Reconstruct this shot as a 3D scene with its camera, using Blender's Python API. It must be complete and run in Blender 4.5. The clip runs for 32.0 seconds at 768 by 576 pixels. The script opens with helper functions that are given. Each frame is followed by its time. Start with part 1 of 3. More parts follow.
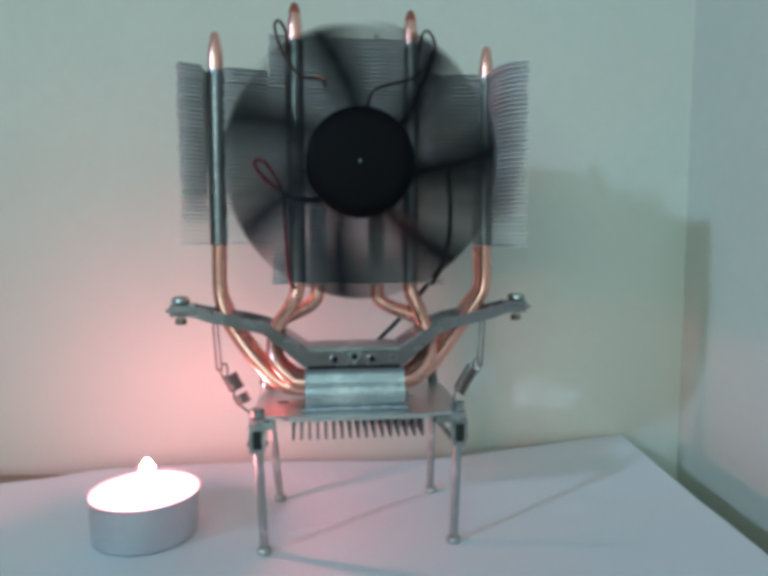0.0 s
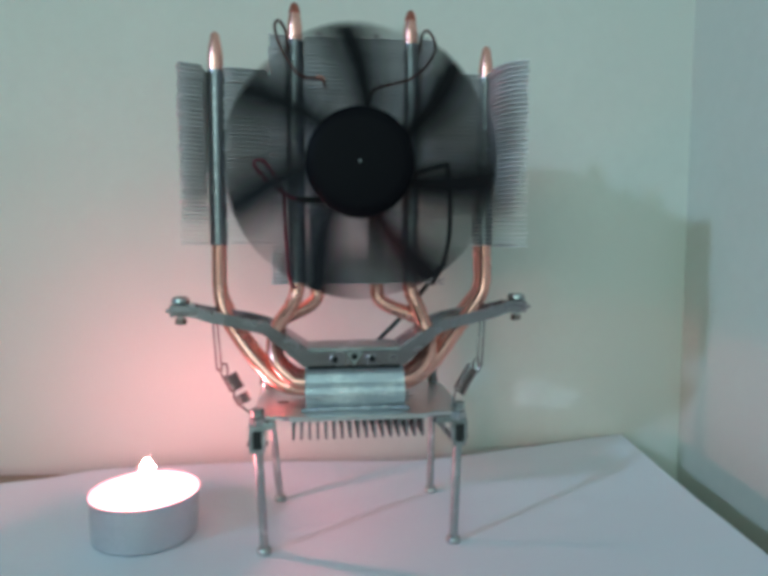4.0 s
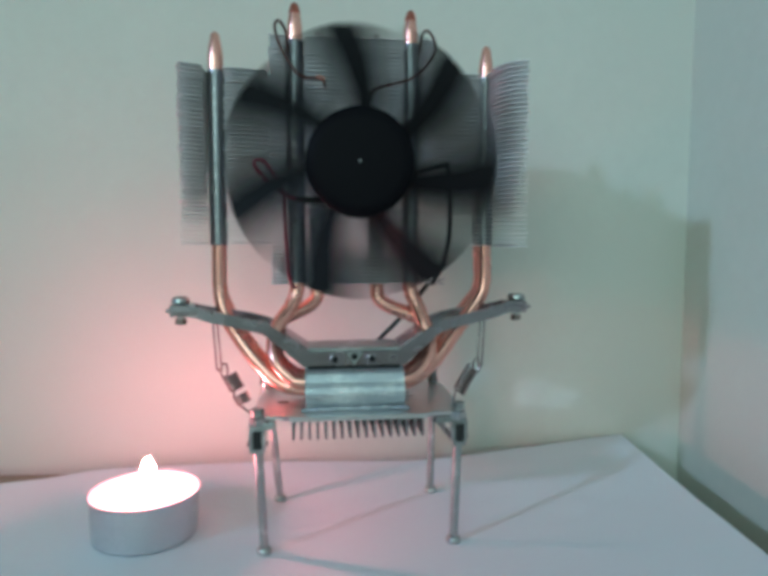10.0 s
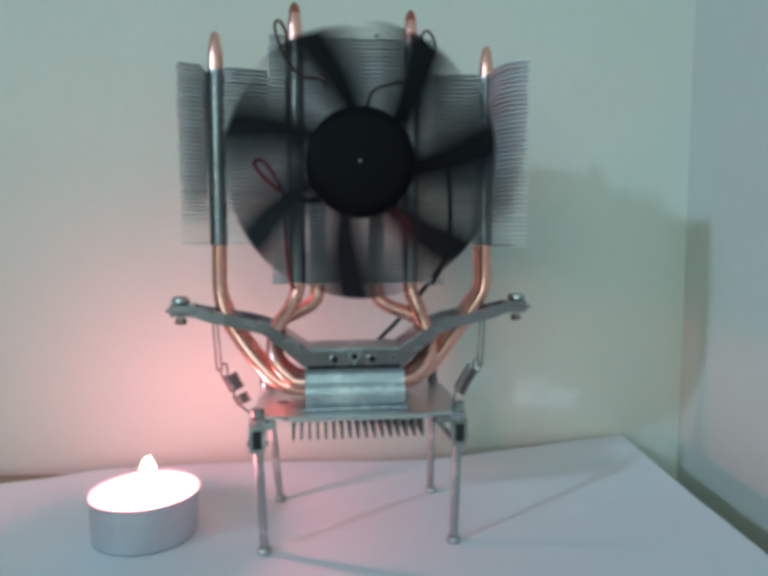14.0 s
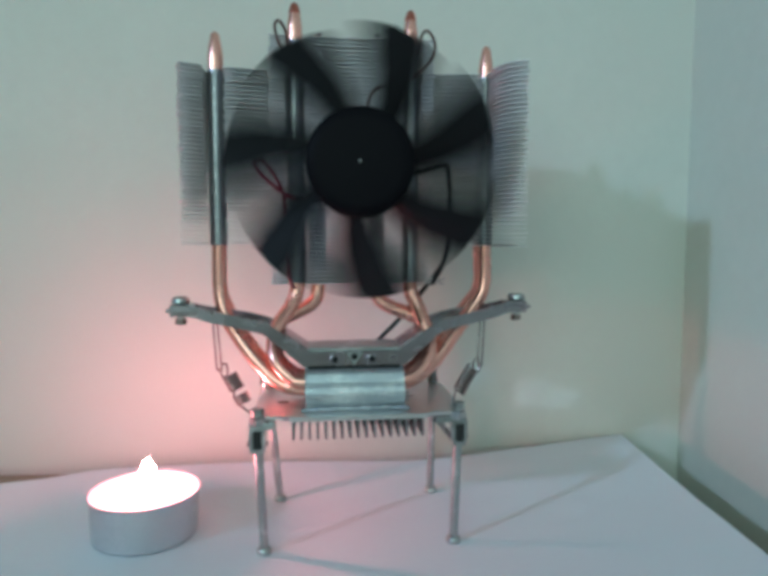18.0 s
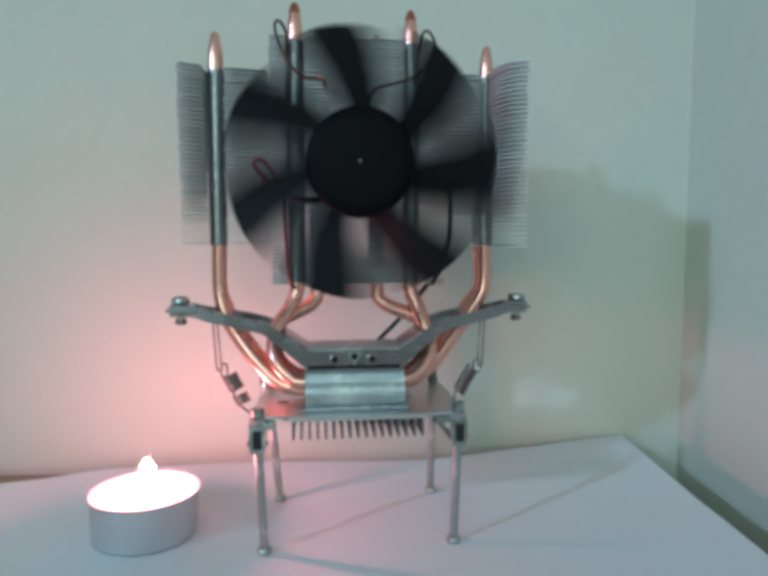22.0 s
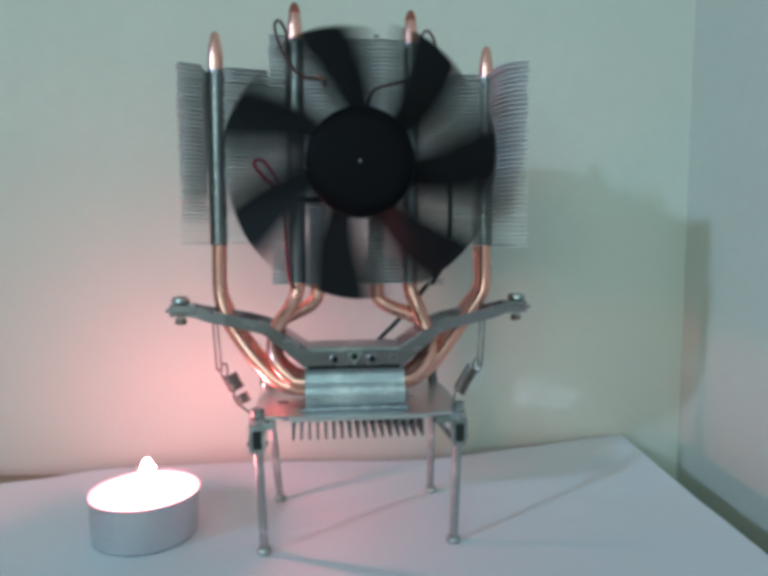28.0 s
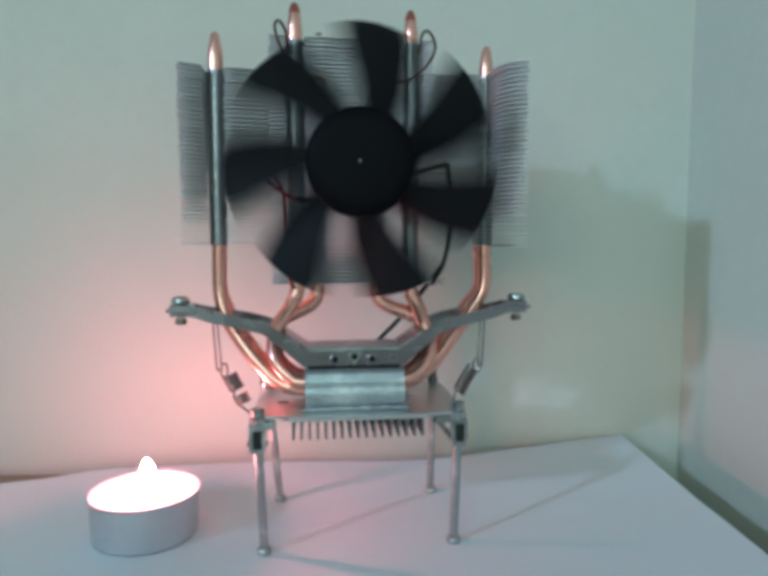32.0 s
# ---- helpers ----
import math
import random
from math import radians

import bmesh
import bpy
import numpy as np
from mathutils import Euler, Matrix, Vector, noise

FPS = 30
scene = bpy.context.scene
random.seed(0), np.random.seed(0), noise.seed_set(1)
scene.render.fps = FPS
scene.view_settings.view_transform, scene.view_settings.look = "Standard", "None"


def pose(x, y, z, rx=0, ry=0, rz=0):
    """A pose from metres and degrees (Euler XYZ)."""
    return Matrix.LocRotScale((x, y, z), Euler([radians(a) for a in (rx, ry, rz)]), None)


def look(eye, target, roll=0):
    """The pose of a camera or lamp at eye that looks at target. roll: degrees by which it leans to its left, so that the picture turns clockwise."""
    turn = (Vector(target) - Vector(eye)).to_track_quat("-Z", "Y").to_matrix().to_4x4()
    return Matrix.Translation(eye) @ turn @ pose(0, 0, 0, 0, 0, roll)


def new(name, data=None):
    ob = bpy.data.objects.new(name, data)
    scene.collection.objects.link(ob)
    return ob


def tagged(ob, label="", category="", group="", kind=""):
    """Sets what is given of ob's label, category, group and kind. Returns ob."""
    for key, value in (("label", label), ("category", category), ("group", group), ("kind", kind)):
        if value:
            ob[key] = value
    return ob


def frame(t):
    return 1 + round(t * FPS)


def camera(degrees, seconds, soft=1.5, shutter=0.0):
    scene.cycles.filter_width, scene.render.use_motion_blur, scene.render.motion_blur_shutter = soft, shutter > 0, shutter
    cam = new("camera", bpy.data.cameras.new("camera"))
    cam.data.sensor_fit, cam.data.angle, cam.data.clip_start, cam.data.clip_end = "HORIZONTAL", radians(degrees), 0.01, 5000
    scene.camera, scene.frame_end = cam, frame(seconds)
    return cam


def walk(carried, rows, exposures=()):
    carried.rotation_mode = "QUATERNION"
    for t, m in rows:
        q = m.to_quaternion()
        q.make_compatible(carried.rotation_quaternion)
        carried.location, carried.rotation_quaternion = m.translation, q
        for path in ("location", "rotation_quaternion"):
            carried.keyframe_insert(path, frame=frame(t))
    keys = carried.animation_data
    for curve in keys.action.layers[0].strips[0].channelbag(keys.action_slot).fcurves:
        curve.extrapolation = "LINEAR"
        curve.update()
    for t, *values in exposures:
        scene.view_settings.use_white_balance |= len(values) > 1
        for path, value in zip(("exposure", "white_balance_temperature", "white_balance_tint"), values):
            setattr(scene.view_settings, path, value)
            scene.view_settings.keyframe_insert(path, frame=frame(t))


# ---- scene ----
# Lengths of the small things are in millimetres (MM); z = 0 is the top of the paper.
MM = 0.001
cam = camera(62.19, 32.0, soft=4.6, shutter=0.6)
EYE = pose(0, 0, 0.108, 85.3, 0, 0)
walk(cam, [(0, EYE), (32, EYE)], exposures=[(0, 0.0), (32, 0.0)])

# ---- world and lights ----
world = bpy.data.worlds.new("world")
scene.world = world
world.use_nodes = True
sky = world.node_tree.nodes.new("ShaderNodeTexSky")
sky.sky_type, sky.sun_disc = "NISHITA", False
sky.sun_elevation, sky.sun_rotation = radians(25), radians(225)
world.node_tree.links.new(sky.outputs[0], world.node_tree.nodes["Background"].inputs[0])
world.node_tree.nodes["Background"].inputs[1].default_value = 0.08


def area_light(name, eye, target, size_x, size_y, power, colour, shape="RECTANGLE"):
    data = bpy.data.lights.new(name, "AREA")
    data.shape, data.size, data.size_y = shape, size_x, size_y
    data.energy, data.color = power, colour
    ob = new(name, data)
    ob.matrix_world = look(eye, target)
    return ob


# compact key light placed from the shadows; its real source is unseen
KEY_AT = (-2.034, -1.493, 1.145)
area_light("shutter_gap_daylight", KEY_AT, (0.0, 0.26, 0.09), 0.11, 0.12, 24.4, (0.45, 0.69, 1.0), "ELLIPSE")
# added soft fill from behind the camera, in an unseen wall's opening
area_light("large_window_daylight", (-0.48, -1.74, 0.65), (-0.48, 0.3, 0.65), 1.28, 1.0, 9.4, (0.61, 1.0, 0.91))


# ---- materials ----
def material(name, colour, rough=0.5, metal=0.0, other=None, scale=200.0, fine=1500.0, amount=0.35,
             bump=0.0, spread=0.12, spec=0.5, coat=0.0, random_shade=0.0, emission=None, strength=0.0, sss=0.0, stretch=None):
    m = bpy.data.materials.new(name)
    m.use_nodes = True
    n, l = m.node_tree.nodes, m.node_tree.links
    b = n["Principled BSDF"]
    tex = n.new("ShaderNodeTexCoord")
    src = tex.outputs["Object"]
    if stretch:
        mp = n.new("ShaderNodeMapping")
        mp.inputs["Scale"].default_value = stretch
        l.new(src, mp.inputs[0])
        src = mp.outputs[0]
    big, small = n.new("ShaderNodeTexNoise"), n.new("ShaderNodeTexNoise")
    for tx, s in ((big, scale), (small, fine)):
        tx.inputs["Scale"].default_value, tx.inputs["Detail"].default_value = s, 4.0
        l.new(src, tx.inputs["Vector"])
    mix = n.new("ShaderNodeMix")
    mix.data_type = "RGBA"
    other = other or tuple(c * 0.82 for c in colour)
    mix.inputs[6].default_value, mix.inputs[7].default_value = (*colour, 1), (*other, 1)
    ramp = n.new("ShaderNodeMapRange")
    ramp.inputs[1].default_value, ramp.inputs[2].default_value = 0.35, 0.7
    ramp.inputs[3].default_value, ramp.inputs[4].default_value = 0.0, amount * 2
    add = n.new("ShaderNodeMath")
    add.operation = "MULTIPLY_ADD"
    add.inputs[1].default_value = 0.35
    l.new(small.outputs[0], add.inputs[0]), l.new(big.outputs[0], add.inputs[2])
    l.new(add.outputs[0], ramp.inputs[0]), l.new(ramp.outputs[0], mix.inputs[0])
    out = mix.outputs[2]
    if random_shade:
        info, hsv, rng = n.new("ShaderNodeObjectInfo"), n.new("ShaderNodeHueSaturation"), n.new("ShaderNodeMapRange")
        rng.inputs[3].default_value, rng.inputs[4].default_value = 1 - random_shade, 1 + random_shade
        l.new(info.outputs["Random"], rng.inputs[0]), l.new(rng.outputs[0], hsv.inputs["Value"])
        l.new(out, hsv.inputs["Color"])
        out = hsv.outputs[0]
    l.new(out, b.inputs["Base Color"])
    rr = n.new("ShaderNodeMapRange")
    rr.inputs[1].default_value, rr.inputs[2].default_value = 0.3, 0.7
    rr.inputs[3].default_value, rr.inputs[4].default_value = max(0.02, rough - spread), min(1, rough + spread)
    l.new(small.outputs[0], rr.inputs[0]), l.new(rr.outputs[0], b.inputs["Roughness"])
    b.inputs["Metallic"].default_value = metal
    b.inputs["Specular IOR Level"].default_value = spec
    b.inputs["Coat Weight"].default_value = coat
    if sss:
        b.inputs["Subsurface Weight"].default_value = sss
        b.inputs["Subsurface Radius"].default_value = (0.006, 0.004, 0.003)
        b.inputs["Subsurface Scale"].default_value = 1.0
    if bump:
        bp = n.new("ShaderNodeBump")
        bp.inputs["Strength"].default_value, bp.inputs["Distance"].default_value = 0.6, bump
        l.new(add.outputs[0], bp.inputs["Height"]), l.new(bp.outputs[0], b.inputs["Normal"])
    if emission:
        b.inputs["Emission Color"].default_value, b.inputs["Emission Strength"].default_value = (*emission, 1), strength
    return m


PLASTER = material("wall_paint", (0.74, 0.76, 0.70), 0.46, other=(0.66, 0.68, 0.62), scale=9, fine=160, amount=0.3, bump=0.0004, spec=0.4)
# dark colour of the unseen left wall, to keep bounce light down
DARK_WALL = material("dark_wood_panelling", (0.10, 0.07, 0.05), 0.45, scale=6, fine=60, stretch=(6, 6, 1))
CEIL = material("ceiling_paint", (0.8, 0.8, 0.78), 0.8, scale=3, fine=60, bump=0.0003)
FLOORING = material("floor_laminate", (0.20, 0.14, 0.09), 0.4, scale=4, fine=40, stretch=(1, 8, 1))
TABLE = material("table_laminate", (0.34, 0.25, 0.19), 0.5, other=(0.26, 0.19, 0.14), scale=12, fine=90, amount=0.3, spread=0.05, spec=0.3)
PAPER = material("paper", (0.84, 0.85, 0.91), 0.75, other=(0.80, 0.81, 0.87), scale=14, fine=700, amount=0.3, bump=0.00006, spec=0.25)
COPPER = material("copper", (1.0, 0.51, 0.43), 0.25, 0.88, other=(0.98, 0.45, 0.37), scale=30, fine=200, amount=0.25, spread=0.03)
ALU = material("aluminium", (0.74, 0.74, 0.74), 0.37, 1.0, other=(0.64, 0.66, 0.69), scale=80, fine=260, amount=0.3, spread=0.06)
FIN = material("fin_aluminium", (0.93, 0.905, 0.905), 0.34, 0.25, other=(0.90, 0.875, 0.875), scale=60, fine=400, amount=0.4, random_shade=0.05, spread=0.05)
FIN_EDGE = material("sheared_fin_edge", (0.82, 0.79, 0.79), 0.6, 0.3, other=(0.72, 0.69, 0.695), scale=90, fine=700, amount=0.4, random_shade=0.12)
TIP = material("heat_tinted_copper", (0.62, 0.20, 0.15), 0.34, 0.9, other=(0.50, 0.15, 0.11), scale=90, fine=600)
COLLAR = material("collar_aluminium", (0.37, 0.37, 0.39), 0.38, 1.0, other=(0.28, 0.29, 0.32), scale=90, fine=700, amount=0.4)
BLOCK = material("milled_aluminium", (1.0, 1.0, 1.0), 0.46, 0.85, other=(0.42, 0.47, 0.52), scale=130, fine=600, amount=0.42, bump=0.0006, spread=0.2, stretch=(0.5, 1, 1))
# dull metal, also dark enough to carry the shade on the comb fins
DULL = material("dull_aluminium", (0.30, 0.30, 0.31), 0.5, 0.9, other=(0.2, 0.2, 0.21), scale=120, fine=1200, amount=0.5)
# bright steel that helps the candle's highlight on the left rear nut
HIGHLIGHT_NUT = material("polished_nut_steel", (0.92, 0.92, 0.92), 0.24, 1.0, other=(0.86, 0.86, 0.86), scale=200, fine=900, amount=0.3, spread=0.04)
STEEL = material("zinc_plated_steel", (0.80, 0.82, 0.82), 0.34, 1.0, other=(0.42, 0.45, 0.45), scale=180, fine=1800, amount=0.6)
BRACKET = material("brushed_steel", (0.41, 0.37, 0.40), 0.25, 1.0, other=(0.31, 0.285, 0.31), scale=45, fine=160, amount=0.3, spread=0.05)
DARK_STEEL = material("dark_steel", (0.40, 0.35, 0.33), 0.36, 1.0, other=(0.26, 0.22, 0.21), scale=200, fine=2000, amount=0.6)
# the candle's reddish reflection is put into this brown wire colour
CANDLELIT_SPRING = material("brown_spring_wire", (0.42, 0.30, 0.28), 0.45, 0.7, other=(0.28, 0.19, 0.18), scale=200, fine=2000, amount=0.5)
BLACK = material("black_plastic", (0.005, 0.004, 0.006), 0.5, other=(0.006, 0.006, 0.008), scale=60, fine=1500, spec=0.06)
BLADE = material("smoky_black_plastic", (0.008, 0.008, 0.0095), 0.5, other=(0.011, 0.011, 0.013), scale=60, fine=1500, spec=0.12)
RUBBER = material("black_cable_sheath", (0.012, 0.012, 0.013), 0.55, scale=200, fine=2000)
REDWIRE = material("red_cable_sheath", (0.27, 0.012, 0.045), 0.45, scale=200, fine=2000)
ENAMEL = material("enamelled_copper_wire", (0.17, 0.065, 0.05), 0.36, 0.5, other=(0.12, 0.045, 0.04), scale=200, fine=2000)
CUP = material("candle_cup_aluminium", (0.74, 0.74, 0.78), 0.42, 0.85, other=(0.62, 0.62, 0.66), scale=70, fine=900, amount=0.4)
WAX = material("molten_wax", (0.93, 0.90, 0.86), 0.15, scale=120, fine=800, amount=0.2, sss=0.6)
WICK = material("charred_wick", (0.05, 0.04, 0.04), 0.9, scale=500, fine=3000)
FLAME = material("flame", (1.0, 0.6, 0.5), 0.9, emission=(1.0, 0.275, 0.305), strength=750.0)

# near-black for the scratch, and for painted shade in bores and the clamp gap
MARK_AND_HOLE = material("thermal_paste_mark", (0.03, 0.03, 0.03), 0.85, spec=0.1)


# ---- mesh helpers ----
def link(name, bm, mat, parent=None, label="", smooth=False):
    me = bpy.data.meshes.new(name)
    bm.normal_update()
    bm.to_mesh(me)
    bm.free()
    me.materials.append(mat)
    if smooth:
        for p in me.polygons:
            p.use_smooth = True
        me.set_sharp_from_angle(angle=radians(38))
    ob = new(name, me)
    if parent:
        ob.parent = parent
    if label:
        tagged(ob, label)
    return ob


def part(name, bm, mat, parent, label="", smooth=True):
    return link(name, bm, mat, parent, label, smooth)


def again(ob, m, parent):
    """One more piece on the same mesh, at the pose m under its parent."""
    o = new(ob.name.split(".")[0], ob.data)
    o.parent = parent
    o.matrix_basis = m
    return o


def mm(x, y, z):
    return Vector((x * MM, y * MM, z * MM))


def prism(outline, z0, z1, bevel=0.0, bm=None):
    """A plate of an outline (x, y) in metres between two heights."""
    bm = bm or bmesh.new()
    low = [bm.verts.new((x, y, z0)) for x, y in outline]
    high = [bm.verts.new((x, y, z1)) for x, y in outline]
    n = len(outline)
    faces = [bm.faces.new(high), bm.faces.new(low[::-1])]
    for i in range(n):
        faces.append(bm.faces.new((low[i], low[(i + 1) % n], high[(i + 1) % n], high[i])))
    if bevel:
        bmesh.ops.bevel(bm, geom=[e for f in faces[:2] for e in f.edges], offset=bevel, segments=2, affect="EDGES")
    bmesh.ops.recalc_face_normals(bm, faces=bm.faces)
    return bm


def box(x0, x1, y0, y1, z0, z1, bevel=0.0, bm=None):
    bm = bm or bmesh.new()
    made = bmesh.ops.create_cube(bm, size=1.0)
    for v in made["verts"]:
        v.co = Vector(((x0 + x1) / 2 + v.co.x * (x1 - x0), (y0 + y1) / 2 + v.co.y * (y1 - y0), (z0 + z1) / 2 + v.co.z * (z1 - z0)))
    if bevel:
        edges = {e for v in made["verts"] for e in v.link_edges}
        bmesh.ops.bevel(bm, geom=list(edges), offset=bevel, segments=2, affect="EDGES")
    return bm


def spline(points, per=6):
    """A smooth line through points (Vectors)."""
    pts = [points[0] * 2 - points[1], *points, points[-1] * 2 - points[-2]]
    out = []
    for i in range(1, len(pts) - 2):
        a, b, c, d = pts[i - 1:i + 3]
        for k in range(per):
            t = k / per
            out.append(0.5 * ((2 * b) + (c - a) * t + (2 * a - 5 * b + 4 * c - d) * t * t + (3 * b - a - 3 * c + d) * t ** 3))
    out.append(points[-1].copy())
    return out


def tube(points, radius, sides=10, per=6, ends=(), bm=None, closed=False):
    """A round bar along a smooth line. ends: radii of the last rings, to taper the tips."""
    bm = bm or bmesh.new()
    line = spline(points, per) if per else points
    side = None
    rings = []
    for i, p in enumerate(line):
        way = (line[min(i + 1, len(line) - 1)] - line[max(i - 1, 0)]).normalized()
        if side is None:
            side = way.orthogonal().normalized()
        side = (side - way * side.dot(way)).normalized()
        up = way.cross(side)
        r = radius[i] if isinstance(radius, list) else radius
        rings.append([bm.verts.new(p + (side * math.cos(2 * math.pi * k / sides) + up * math.sin(2 * math.pi * k / sides)) * r) for k in range(sides)])
    for a, b in zip(rings, rings[1:]):
        for k in range(sides):
            bm.faces.new((a[k], a[(k + 1) % sides], b[(k + 1) % sides], b[k]))
    bm.faces.new(rings[0][::-1]), bm.faces.new(rings[-1])
    return bm


def lathe(profile, sides=32, bm=None, at=(0, 0, 0), axis="Z"):
    """Turns a profile of (radius, height) about an upright axis, or about Y when axis is 'Y'."""
    bm = bm or bmesh.new()
    rings = []
    for r, h in profile:
        ring = []
        for k in range(sides if r > 1e-7 else 1):
            a = 2 * math.pi * k / sides
            p = (r * math.cos(a), r * math.sin(a), h) if axis == "Z" else (r * math.cos(a), h, -r * math.sin(a))
            ring.append(bm.verts.new(Vector(p) + Vector(at)))
        rings.append(ring)
    for a, b in zip(rings, rings[1:]):
        for k in range(sides):
            if len(a) == 1 and len(b) == 1:
                continue
            if len(a) == 1:
                bm.faces.new((a[0], b[(k + 1) % sides], b[k]))
            elif len(b) == 1:
                bm.faces.new((a[k], a[(k + 1) % sides], b[0]))
            else:
                bm.faces.new((a[k], a[(k + 1) % sides], b[(k + 1) % sides], b[k]))
    bmesh.ops.recalc_face_normals(bm, faces=bm.faces)
    return bm


def hexagon(r, z0, z1, at=(0, 0, 0), bm=None, turn=0.0):
    pts = [(at[0] + r * math.cos(turn + math.pi * k / 3), at[1] + r * math.sin(turn + math.pi * k / 3)) for k in range(6)]
    return prism(pts, at[2] + z0, at[2] + z1, r * 0.12, bm)


# ---- the room ----
def wall_box(name, start, way, length, thick, z0, z1, label):
    """A wall whose inner face starts at a point and runs along a direction; its body lies to the left of that way."""
    w = Vector((*way, 0)).normalized()
    n = Vector((-w.y, w.x, 0))
    s = Vector((*start, 0))
    pts = [s, s + w * length, s + w * length + n * thick, s + n * thick]
    ob = link(name, prism([(p.x, p.y) for p in pts], z0, z1), PLASTER)
    return tagged(ob, label, "wall", kind="structure")


CORNER = (0.1564, 0.3306)
BACK_WAY = Vector((-1.0, -0.10))
SIDE_WAY = Vector((0.10, -1.0))
TABLE_Z = -0.0006
FLOOR_Z, CEIL_Z = -0.76, 1.75
b_way = -BACK_WAY.normalized()
wall_box("wall_back", Vector(CORNER) + BACK_WAY.normalized() * 2.05, b_way, 2.05, 0.12, FLOOR_Z, CEIL_Z, "plain off-white painted plaster wall behind the table")
wall_box("wall_right", Vector(CORNER) - SIDE_WAY * 0.12, SIDE_WAY, 2.45, 0.12, FLOOR_Z, CEIL_Z, "plain off-white painted plaster wall beside the table")


def wall_with_opening(name, axis, at, a0, a1, o0, o1, h0, h1, thick, label, mat):
    """A straight wall on x = at or y = at from a0 to a1, with one opening from o0 to o1 and h0 to h1."""
    bm = bmesh.new()
    for s0, s1, z0, z1 in ((a0, o0, FLOOR_Z, CEIL_Z), (o1, a1, FLOOR_Z, CEIL_Z), (o0, o1, FLOOR_Z, h0), (o0, o1, h1, CEIL_Z)):
        if axis == "x":
            box(at - thick, at, s0, s1, z0, z1, bm=bm)
        else:
            box(s0, s1, at - thick, at, z0, z1, bm=bm)
    return tagged(link(name, bm, mat), label, "wall", kind="structure")


# added out of view: dark against bounce, its gap edge clips the key light
wall_with_opening("wall_left", "x", -1.75, -1.85, 0.3, -1.56, -1.22, 0.84, 1.22, 0.12, "unseen dark wall added to cut bounce, with a gap that clips the key light", DARK_WALL)
# unseen wall; its opening is added to hold the fill light
wall_with_opening("wall_front", "y", -1.735, -1.75, 0.5, -1.13, 0.17, 0.13, 1.17, 0.12, "unseen painted wall with an opening added for the fill light", PLASTER)
tagged(link("floor", box(-2.1, 0.6, -2.0, 0.7, FLOOR_Z - 0.05, FLOOR_Z), FLOORING), "brown laminate floor under the table", "floor", kind="structure")
tagged(link("ceiling", box(-2.1, 0.6, -2.0, 0.7, CEIL_Z, CEIL_Z + 0.05), CEIL), "plain white painted ceiling", "ceiling", kind="structure")


def work_table():
    root = tagged(new("table"), "brown laminate table pushed into the corner", "table")
    pts = [Vector(p) for p in ((0.118, 0.2960), (0.1235, 0.2076), (0.1225, -0.24), (-0.62, -0.24), (-0.62, 0.2625))]
    part("tabletop", prism([(p.x, p.y) for p in pts[::-1]], TABLE_Z - 0.024, TABLE_Z, 0.001), TABLE, root, smooth=False)
    inner = Vector((-0.24, 0.02))
    for p in (pts[0], pts[2], pts[3], pts[4]):
        q = p + (inner - p) * 0.14
        part("leg", box(q.x - 0.025, q.x + 0.025, q.y - 0.025, q.y + 0.025, FLOOR_Z, TABLE_Z - 0.028, 0.002), TABLE, root, smooth=False)
    return root


work_table()


def along(table, x):
    """A value read from rows of (x, value), straight between them."""
    for (a, p), (b, q) in zip(table, table[1:]):
        if x <= b:
            return p + (q - p) * (x - a) / (b - a)
    return table[-1][1]


